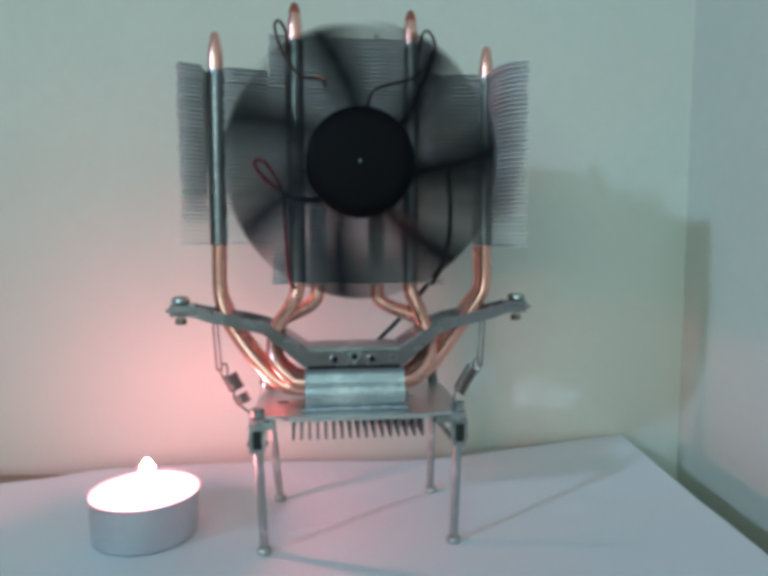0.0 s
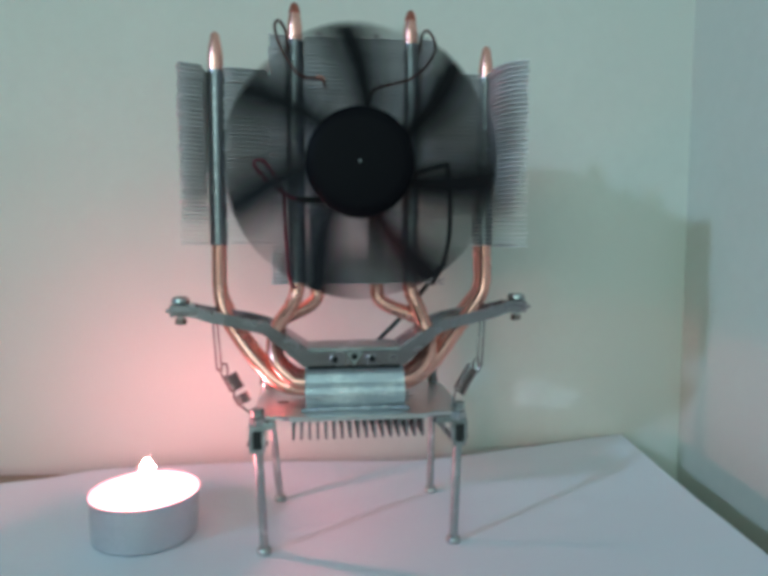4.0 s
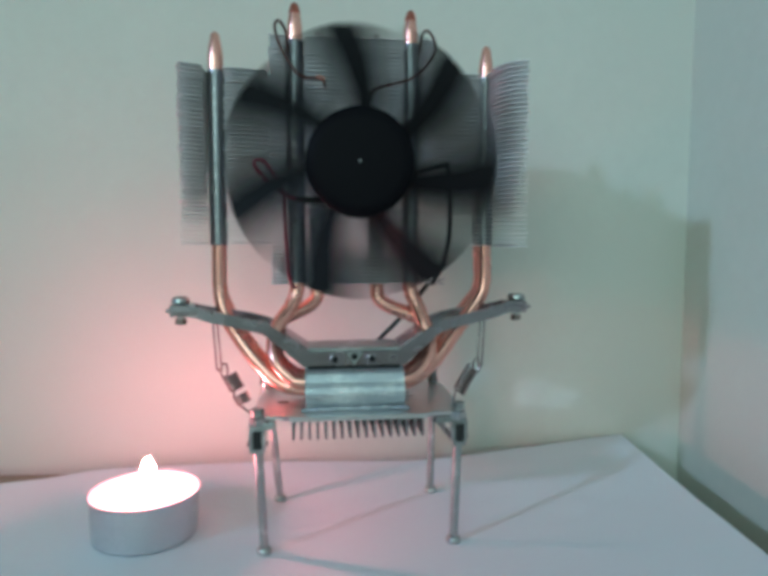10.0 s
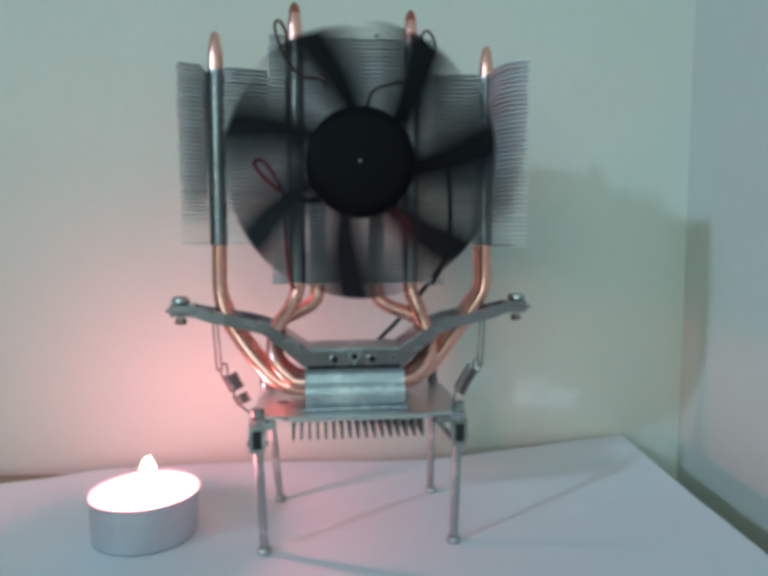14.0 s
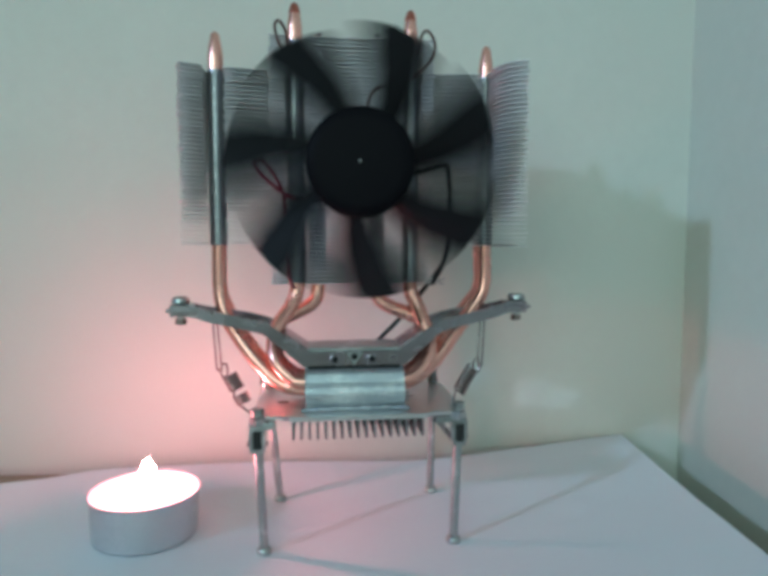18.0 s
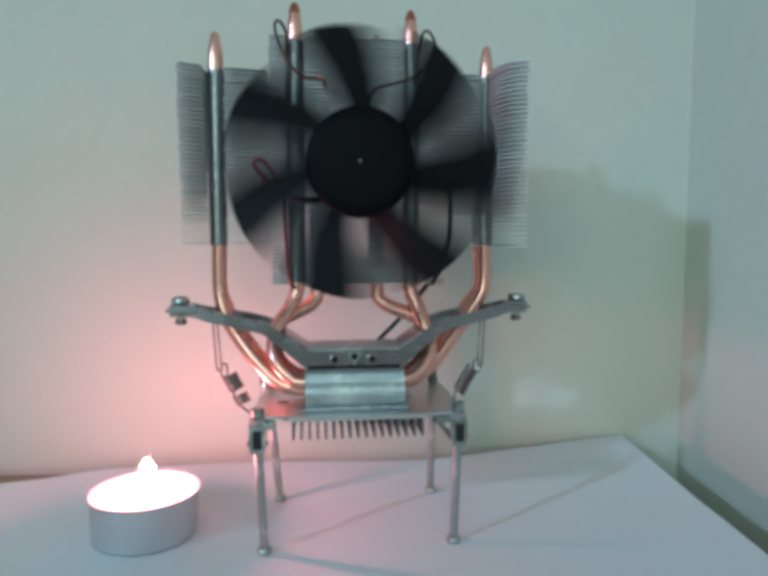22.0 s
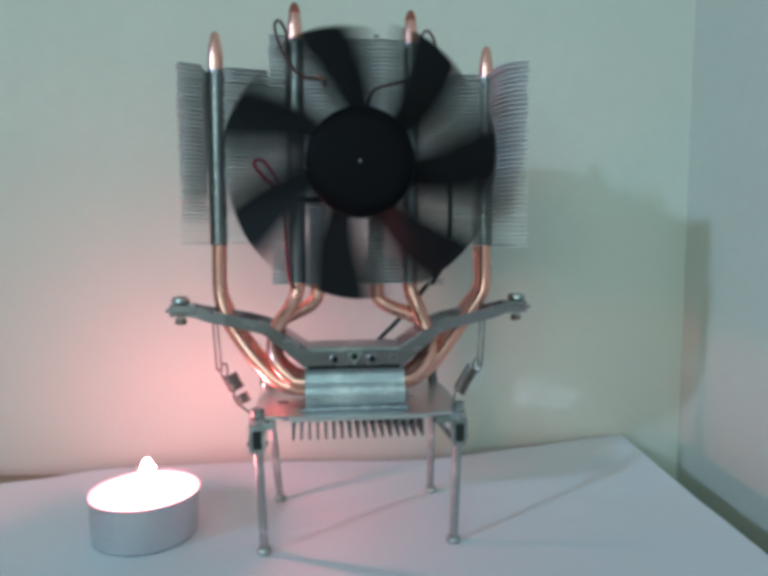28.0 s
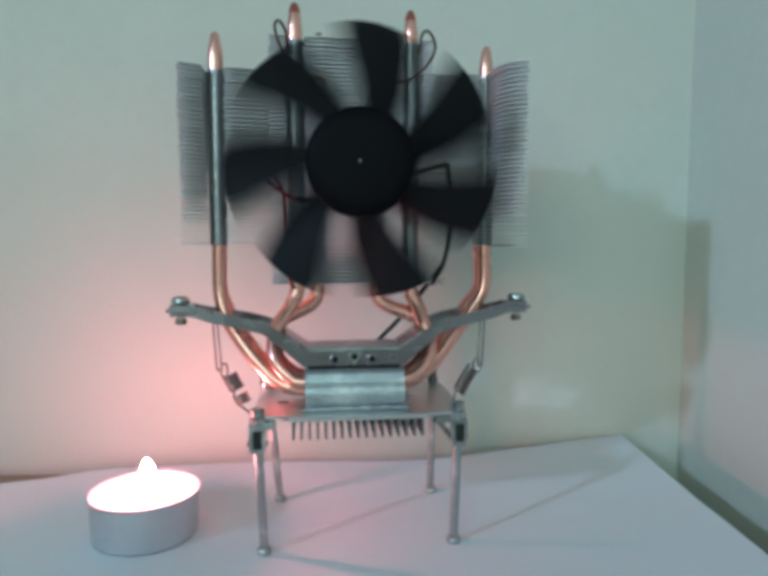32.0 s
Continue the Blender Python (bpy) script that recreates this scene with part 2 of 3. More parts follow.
def paper_sheet():
    """An A4 sheet pushed against the wall: its rear right corner rides up a little, the rear left one is worn round."""
    rear = [(-0.1679, 0.2705), (-0.1498, 0.2767), (-0.1327, 0.2875), (-0.0891, 0.2939), (-0.055, 0.2978), (-0.008, 0.2980), (0.0156, 0.2991), (0.04, 0.3045),
            (0.0525, 0.3075), (0.0781, 0.3140), (0.1053, 0.3215), (0.1238, 0.3266)]
    right = [(0.0, 0.1290), (0.396, 0.1303), (0.531, 0.1298), (0.679, 0.1285), (0.774, 0.1267), (0.895, 0.1250), (1.0, 0.1240)]
    across, deep = 44, 30
    bm = bmesh.new()
    layers = []
    for low in (0.0, 0.0004):
        rows = []
        for j in range(deep + 1):
            v = j / deep
            row = []
            for i in range(across + 1):
                u = i / across
                end = along(rear, -0.1679 + u * 0.2917)
                near = 0.07 + 0.06 * u
                y = near + (end - near) * v
                x0, x1 = -0.162 - 0.0059 * v, along(right, v)
                t = min(1.0, max(0.0, (y - 0.245) / (end - 0.245)))
                lift = 0.0044 * along([(0.0, 0.0), (0.63, 0.0), (0.713, 0.11), (0.756, 0.34), (0.843, 0.52), (0.937, 0.82), (1.0, 1.0)], u) * t * t * (3 - 2 * t)
                row.append(bm.verts.new((x0 + (x1 - x0) * u, y, lift - low)))
            rows.append(row)
        layers.append(rows)
    top, low = layers
    for j in range(deep):
        for i in range(across):
            bm.faces.new((top[j][i], top[j][i + 1], top[j + 1][i + 1], top[j + 1][i]))
            bm.faces.new((low[j][i], low[j + 1][i], low[j + 1][i + 1], low[j][i + 1]))
    rim = [(0, i) for i in range(across + 1)] + [(j, across) for j in range(1, deep + 1)] + [(deep, i) for i in range(across - 1, -1, -1)] + [(j, 0) for j in range(deep - 1, 0, -1)]
    for (a, b), (c, d) in zip(rim, rim[1:] + rim[:1]):
        bm.faces.new((top[a][b], low[a][b], low[c][d], top[c][d]))
    bmesh.ops.recalc_face_normals(bm, faces=bm.faces)
    pad = link("paper_sheet", bm, PAPER, smooth=True)
    return tagged(pad, "blank white A4 sheet of paper lying on the table", "paper")


paper_sheet()


# ---- the tea light ----
FLAME_AT = (0.0012, -0.0002, 0.0203)


def tealight(x, y):
    root = tagged(new("tealight_candle"), "burning tea light in an aluminium cup on the paper", "candle")
    root.matrix_world = pose(x, y, 0)
    r, h = 18.95 * MM, 16.6 * MM
    t = 0.25 * MM
    cup = lathe([(0, 0.0002), (r * 0.90, 0.0002), (r * 0.955, 0.0009), (r * 0.965, 0.0022), (r * 0.985, h * 0.55), (r * 0.992, h - 0.0010), (r + 0.00035, h - 0.0006),
                 (r + 0.0005, h - 0.0001), (r + 0.0001, h + 0.0002), (r - 0.0006, h - 0.0002), (r * 0.985 - t, h - 0.0012), (r * 0.96 - t, 0.002), (0, 0.0016)], 72)
    part("cup", cup, CUP, root, "thin crimped aluminium cup")
    wax = lathe([(0, 0.0020), (r * 0.945, 0.0022), (r * 0.972, h - 0.0030), (r * 0.962, h - 0.0019), (r * 0.90, h - 0.0023), (r * 0.5, h - 0.0025), (r * 0.1, h - 0.0024), (0.0008, h - 0.0018), (0, h - 0.0018)], 64)
    part("wax", wax, WAX, root, "molten translucent white wax")
    part("wick", tube([mm(0, 0, 12), mm(0.05, 0, 15), mm(0.4, -0.1, 17.8), mm(1.0, -0.2, 20.8)], 0.4 * MM, 8, 3), WICK, root, "charred wick")
    prof = [(0, 0), (0.0007, 0.0003), (0.0014, 0.0012), (0.0021, 0.0025), (0.0024, 0.0036), (0.0022, 0.0045), (0.0017, 0.0055), (0.0011, 0.0065), (0.0006, 0.0073), (0, 0.0078)]
    flame = part("flame", lathe(prof, 20), FLAME, root, "bright teardrop flame")
    flame.matrix_basis = pose(*FLAME_AT)
    return flame


candle_flame = tealight(-0.0865, 0.2237)


# ---- the heat-driven fan ----
DEVICE = tagged(new("heat_driven_fan"), "tower cooler with copper pipes, a spinning black fan and bolt legs", "fan")
DEVICE.matrix_world = pose(-0.0098, 0.2353, 0, 0, 0, 6.5)
MID = -2.0                      # the middle of the pipes and the bracket across the width


def fin_outline_centre():
    """The tall middle fins: a shallow scalloped front edge, cut out at the two front pipes, and a straight back."""
    x0, x1, y0, y1 = -31.2, 27.6, -4.5, 19.0
    notches = (MID - 20.2, MID + 22.3)
    pts = []
    steps = 12
    for i in range(steps + 1):
        x = x0 + (x1 - x0) * i / steps
        if any(abs(x - c) < 3.4 for c in notches):
            continue
        pts.append((x * MM, (y0 + (0.7 if i % 2 else 0.0) + 1.4 * (1 - abs(2 * i / steps - 1))) * MM))
    for c in notches:
        pts += [((c + dx) * MM, dy * MM) for dx, dy in ((-3.35, -3.4), (-3.3, 4.6), (3.3, 4.6), (3.35, -3.4))]
    pts.sort(key=lambda p: p[0])
    pts += [(x1 * MM, (y1 - 3) * MM), ((x1 - 3) * MM, y1 * MM), ((x0 + 3) * MM, y1 * MM), (x0 * MM, (y1 - 3) * MM)]
    return pts


def wing_outline_left():
    return [(x * MM, y * MM) for x, y in ((-31.8, -1), (-40, -2.5), (-44, -3.5), (-47.0, -3), (-47.1, 4.0), (-53.7, 4.0), (-53.8, -5.6), (-55, -6), (-57.5, -7.5), (-60.4, -9), (-62.8, -3), (-63.8, 7), (-62, 14), (-50, 18), (-31.8, 18))]


def wing_outline_right():
    return [(x * MM, y * MM) for x, y in ((28.2, -1.5), (41, -3.0), (45.3, -4.0), (45.4, 3.6), (47.6, 3.6), (47.7, -13), (48.2, -15), (50.0, -19.5), (53, -22.5), (56.2, -24), (57.2, -20), (57.6, -8), (59, 4), (58.5, 13), (50, 18), (28.2, 18))]


def lip(bm, points, drop):
    """A narrow bent-down lip along the front edge of a fin, added to brighten the gaps."""
    for (ax, ay), (bx, by) in zip(points, points[1:]):
        if abs(ax - bx) < 0.3 * MM:
            continue
        ring = [bm.verts.new(v) for v in ((ax, ay - 0.02 * MM, 0), (bx, by - 0.02 * MM, 0), (bx, by - 0.02 * MM, -drop), (ax, ay - 0.02 * MM, -drop))]
        back = [bm.verts.new(v.co + Vector((0, 0.14 * MM, 0))) for v in ring]
        made = [bm.faces.new(ring[::-1]), bm.faces.new(back)]
        made += [bm.faces.new((ring[k], ring[(k + 1) % 4], back[(k + 1) % 4], back[k])) for k in range(4)]
        for f in made:
            f.material_index = 1
        bmesh.ops.recalc_face_normals(bm, faces=made)


def fins():
    rng = random.Random(4)
    for outline, h0, h1, pitch in ((fin_outline_centre(), 90.8, 178.0, 1.45), (wing_outline_left(), 105.2, 166.5, 1.5), (wing_outline_right(), 104.4, 166.5, 1.5)):
        first = None
        count = int(round((h1 - h0) / pitch))
        for i in range(count + 1):
            z = h0 + (h1 - h0) * i / count
            if first is None:
                half = (0.12 if pitch < 1.48 else 0.11) * MM
                bm = prism(outline, -half, half)
                bm.normal_update()
                for f in bm.faces:
                    f.material_index = 0 if abs(f.normal.z) > 0.5 else 1
                wing = pitch > 1.48
                ends = max(range(len(outline)), key=lambda k: abs(outline[k][0]) - 3 * outline[k][1]) if wing else len(outline) - 5
                # added lips catch light, so that the gaps between fins look brighter
                lip(bm, outline[:ends + 1], (0.24 if wing else 0.38) * MM)
                first = part("fin", bm, FIN, DEVICE, smooth=False)
                first.data.materials.append(FIN_EDGE)
                ob = first
            else:
                ob = again(first, pose(0, 0, 0), DEVICE)
            ob.matrix_basis = pose(rng.uniform(-0.35, 0.35) * MM, rng.uniform(-0.2, 0.2) * MM, z * MM, rng.uniform(-0.06, 0.06), rng.uniform(-0.05, 0.05), rng.uniform(-0.2, 0.2))


fins()


def pipe_path(side, x, low, y, tip, kind):
    """From the block, at the depth low, outwards and up to the tip at the depth y; x counts from the middle."""
    s = side
    if kind == "outer":
        if s < 0:
            pts = [(16, 0.0, 52.8), (26.5, 0.15, 54.6), (34.2, 0.4, 61.4), (41.4, 0.7, 70.4), (46.6, 0.9, 79.5), (x, 1, 88.5), (x, 1, 104), (x, 1, 130)]
        else:
            pts = [(16, 0.0, 54.0), (24.0, 0.15, 56.2), (31.0, 0.4, 61.2), (38.6, 0.7, 70.4), (45.8, 0.9, 79.6), (x, 1, 88.5), (x, 1, 104), (x, 1, 130)]
    else:
        pts = [(16, 0.0, 55.6), (22.8, 0.1, 57.4), (27.6, 0.25, 62.4), (28.8, 0.5, 69), (27.0, 0.7, 75.4), (x + 2.4, 0.9, 82.0), (x, 1, 89), (x, 1, 104), (x, 1, 130)]
    line = [mm(MID + s * px, low + (y - low) * f, pz) for px, f, pz in pts]
    top = mm(MID + s * x, y, tip)
    return line, top


def heat_pipes():
    R = 2.7
    for xl, xr, low_y, y, tip_l, tip_r, kind in ((48.4, 50.8, -5.5, 4.0, 180.4, 178.5, "outer"), (49.6, 51.6, 6.0, 13.0, 173.0, 172.5, "outer"),
                                                (20.2, 22.3, -9.0, 5.0, 191.8, 190.6, "inner"), (12.4, 10.2, 1.5, 12.0, 183.0, 182.5, "inner")):
        left, ltop = pipe_path(-1, xl, low_y, y, tip_l, kind)
        right, rtop = pipe_path(1, xr, low_y, y, tip_r, kind)
        line = spline([*left[::-1], *right], 6)
        body = [left[-1].lerp(ltop, 1) - mm(0, 0, 8.5), *line, rtop - mm(0, 0, 8.5)]
        lt = [ltop, ltop - mm(0, 0, 0.7), ltop - mm(0, 0, 2.0), ltop - mm(0, 0, 4.2), ltop - mm(0, 0, 6.6)]
        rt = [rtop - mm(0, 0, 6.6), rtop - mm(0, 0, 4.2), rtop - mm(0, 0, 2.0), rtop - mm(0, 0, 0.7), rtop]
        path = lt + body + rt
        taper = [0.5, 1.3, 1.75, 2.1, 2.5]
        radii = [r * MM for r in taper] + [R * MM] * len(body) + [r * MM for r in taper[::-1]]
        pipe = part("heat_pipe", tube(path, radii, 16, 0), COPPER, DEVICE, "bent copper heat pipe with a pinched tip")
        for s, x, tip in ((-1, xl, tip_l), (1, xr, tip_r)):
            if tip > 185:
                cap = [(0.0, 0.12), (0.62, 0.06), (1.38, -0.7), (1.84, -2.0), (2.1, -3.4), (2.14, -3.7), (1.7, -3.7)]
                part("tinted_tip", lathe([(rad * MM, (tip + up) * MM) for rad, up in cap], 18, at=mm(MID + s * x, y, 0)), TIP, pipe, "dark red tip")
            low, high = (104.6, 166.8) if kind == "outer" else (90.4, 178.3)
            sleeve = lathe([((R + 0.05) * MM, low * MM), ((R + 0.42) * MM, low * MM), ((R + 0.42) * MM, high * MM), ((R + 0.05) * MM, high * MM)], 18, at=mm(MID + s * x, y, 0))
            part("fin_collar", sleeve, COLLAR, pipe, "grey aluminium collars round the pipe")


heat_pipes()


def flange(y0, y1, pull=lambda x: 0.0):
    """One side of the clamp: a flat bar on edge, deep at the middle plate, that rises in two bends to the lugs; pull moves it forward."""
    top = [(16.0, 67.0), (18.0, 68.5), (29.4, 76.4), (31.0, 77.2), (33.4, 78.0), (51.0, 82.2), (54.5, 83.3), (57.5, 84.2)]
    low = [(16.0, 60.6), (18.0, 61.4), (30.6, 72.4), (32.4, 73.5), (34.6, 74.2), (51.0, 78.0), (54.5, 79.4), (57.5, 80.4)]
    bm = bmesh.new()
    pairs = [(-a[0], a[1], -b[0], b[1]) for a, b in zip(top[::-1], low[::-1])] + [(a[0], a[1], b[0], b[1]) for a, b in zip(top, low)]
    fine = []
    for p, q in zip(pairs, pairs[1:]):
        fine += [tuple(u + (v - u) * k / 4 for u, v in zip(p, q)) for k in range(4)]
    fine.append(pairs[-1])
    rows = []
    for xt, zt, xl, zl in fine:
        rows.append([bm.verts.new(mm(MID + x, y - pull(MID + x), z)) for x, z, y in ((xl, zl, y0), (xt, zt, y0), (xt, zt, y1), (xl, zl, y1))])
    for p, q in zip(rows, rows[1:]):
        for k in range(4):
            bm.faces.new((p[k], p[(k + 1) % 4], q[(k + 1) % 4], q[k]))
    bm.faces.new(rows[0][::-1]), bm.faces.new(rows[-1])
    bmesh.ops.recalc_face_normals(bm, faces=bm.faces)
    return bm


def bracket():
    part("front_flange", flange(-10.2, -9.0), BRACKET, DEVICE, "bent steel clamp bar")
    part("rear_flange", flange(8.0, 9.2, pull=lambda x: max(0.0, abs(x - MID) - 40.0) * 0.68), BRACKET, DEVICE, "bent steel clamp bar")
    for s in (-1, 1):
        slope = bmesh.new()
        ends = [(16.7, 67.9), (24.6, 73.4)]
        quad = [mm(MID + s * x, y, z) for (x, z), y in ((ends[0], -8.9), (ends[0], 7.9), (ends[1], 7.9), (ends[1], -8.9))]
        a = [slope.verts.new(v) for v in quad]
        b = [slope.verts.new(v - mm(0, 0, 1.3)) for v in quad]
        slope.faces.new(a), slope.faces.new(b[::-1])
        for k in range(4):
            slope.faces.new((a[k], b[k], b[(k + 1) % 4], a[(k + 1) % 4]))
        bmesh.ops.recalc_face_normals(slope, faces=slope.faces)
        part("web_slope", slope, BRACKET, DEVICE, "sloping end of the clamp web", smooth=False)
    web = box((MID - 16.6) * MM, (MID + 16.6) * MM, -8.9 * MM, 7.9 * MM, 66.6 * MM, 68.0 * MM, 0.3 * MM)
    part("bracket_web", web, STEEL, DEVICE, "flat steel web of the clamp")
    face = box((MID - 16.4) * MM, (MID + 16.4) * MM, -10.9 * MM, -10.3 * MM, 61.2 * MM, 66.6 * MM, 0.2 * MM)
    plate = part("clamp_plate", face, BRACKET, DEVICE, "grey steel plate with two rivets and a notch")
    for x in (-7.2, 6.0):
        part("rivet", lathe([(0, -0.5 * MM), (1.2 * MM, -0.5 * MM), (1.6 * MM, -0.3 * MM), (1.75 * MM, 0)], 16, at=mm(MID + x, -10.9, 64.4), axis="Y"), BRACKET, plate, "bright round rivet")
        # a dark disc paints the shade inside the rivet
        part("rivet_hole", lathe([(0, -0.25 * MM), (1.2 * MM, -0.2 * MM), (1.2 * MM, 0.1 * MM)], 14, at=mm(MID + x + 0.2, -11.42, 64.3), axis="Y"), MARK_AND_HOLE, plate, "dark disc painted as the shaded rivet bore")
    # a lighter triangle stands in for the lit web behind the notch
    notch = bmesh.new()
    tri = [mm(MID - 3.2, -11.15, 66.7), mm(MID + 3.2, -11.15, 66.7), mm(MID + 0.0, -11.15, 61.9)]
    a = [notch.verts.new(v) for v in tri]
    b = [notch.verts.new(v + mm(0, 0.5, 0)) for v in tri]
    notch.faces.new(a), notch.faces.new(b[::-1])
    for k in range(3):
        notch.faces.new((a[k], b[k], b[(k + 1) % 3], a[(k + 1) % 3]))
    bmesh.ops.recalc_face_normals(notch, faces=notch.faces)
    part("pressed_notch", notch, STEEL, plate, "light triangle standing in for the lit web seen through the notch", smooth=False)
    # dark disc in place of a shaded hole
    bore = lathe([(0, -0.3 * MM), (1.15 * MM, -0.25 * MM), (1.15 * MM, 0.1 * MM)], 12, at=mm(MID, -11.2, 65.1), axis="Y")
    part("notch_bore", bore, MARK_AND_HOLE, plate, "dark disc painted as the shade of a punched hole")
    # end lugs with their screws
    for s in (-1, 1):
        x = MID + s * 59.5
        z = 83.0
        lug = box((x - 5.6) * MM, (x + 5.6) * MM, -10.9 * MM, -1.0 * MM, (z - 3.0) * MM, (z + 1.0) * MM, 1.5 * MM)
        lug_ob = part("bracket_lug", lug, BRACKET, DEVICE, "steel lug at the end of the clamp")
        screw = lathe([(0, 3.7 * MM), (2.2 * MM, 3.6 * MM), (3.1 * MM, 3.0 * MM), (3.3 * MM, 1.9 * MM), (2.8 * MM, 1.2 * MM), (1.4 * MM, 1.2 * MM), (1.3 * MM, -5.6 * MM), (0, -5.8 * MM)], 20, at=mm(x + s * 1.2, -6, z))
        part("clamp_screw", screw, STEEL, lug_ob, "round-headed steel screw")
        part("screw_nut", hexagon(2.0 * MM, -6.2 * MM, -4.2 * MM, mm(x + s * 1.2, -6, z)), DARK_STEEL, lug_ob, smooth=False)


bracket()


def profile_bar(points, x0, x1, bm=None):
    """A bar along x with a closed section of (y, z) points."""
    bm = bm or bmesh.new()
    a = [bm.verts.new((x0 * MM, y * MM, z * MM)) for y, z in points]
    b = [bm.verts.new((x1 * MM, y * MM, z * MM)) for y, z in points]
    n = len(points)
    bm.faces.new(a[::-1]), bm.faces.new(b)
    for k in range(n):
        bm.faces.new((a[k], a[(k + 1) % n], b[(k + 1) % n], b[k]))
    bmesh.ops.recalc_face_normals(bm, faces=bm.faces)
    return bm


def base_block():
    """The cooler's foot: a milled block with a rounded front shoulder."""
    sec = [(-16.5, 48.0), (-17.2, 49.0), (-17.4, 53.5), (-17.0, 55.2), (-16.0, 56.4), (-15.6, 57.0), (-15.4, 59.4), (-14.6, 60.5), (-13.4, 60.9),
           (13.4, 60.9), (15.4, 59.4), (17.4, 54.0), (17.4, 49), (16.5, 48.0)]
    part("base_block", profile_bar(sec, -19.4, 15.4), BLOCK, DEVICE, "milled aluminium pipe block with a rounded shoulder")
    lip_section = [(-18.3, 47.5), (-18.5, 47.9), (-18.0, 48.4), (-17.5, 48.6), (-17.5, 47.5)]
    part("solder_bead", profile_bar(lip_section, -21.0, 16.2), BLOCK, DEVICE, "bright bead of paste along the block")
    rng = random.Random(9)
    line, radii = [], []
    for k in range(34):
        line.append(mm(-20.6 + k * 1.13 + rng.uniform(-0.3, 0.3), -18.2 + rng.uniform(-0.6, 0.3), 48.3 + rng.uniform(-0.35, 0.35)))
        radii.append(rng.uniform(0.15, 0.5) * MM)
    part("paste_rim", tube(line, radii, 8, 0), BLOCK, DEVICE, "uneven bright rim of squeezed paste")
    for x, z, w in ((14.6, 52.6, 2.6), (15.2, 51.2, 3.6), (15.0, 49.8, 2.2)):
        part("paste_burr", tube([mm(x, -14, z), mm(x + w * 0.5, -14.6, z - 0.2), mm(x + w, -14.2, z + 0.1)], [0.5 * MM, 0.4 * MM, 0.15 * MM], 7, 0), DULL, DEVICE, "dark burr at the end of the block")
    # solid dark strip stands in for shade between block and clamp
    part("gap_strip", profile_bar([(-11.8, 61.0), (-11.8, 61.8), (8, 61.8), (8, 61.0)], -18.6, 14.4), MARK_AND_HOLE, DEVICE, "dark strip painted as the shaded gap under the clamp")


base_block()


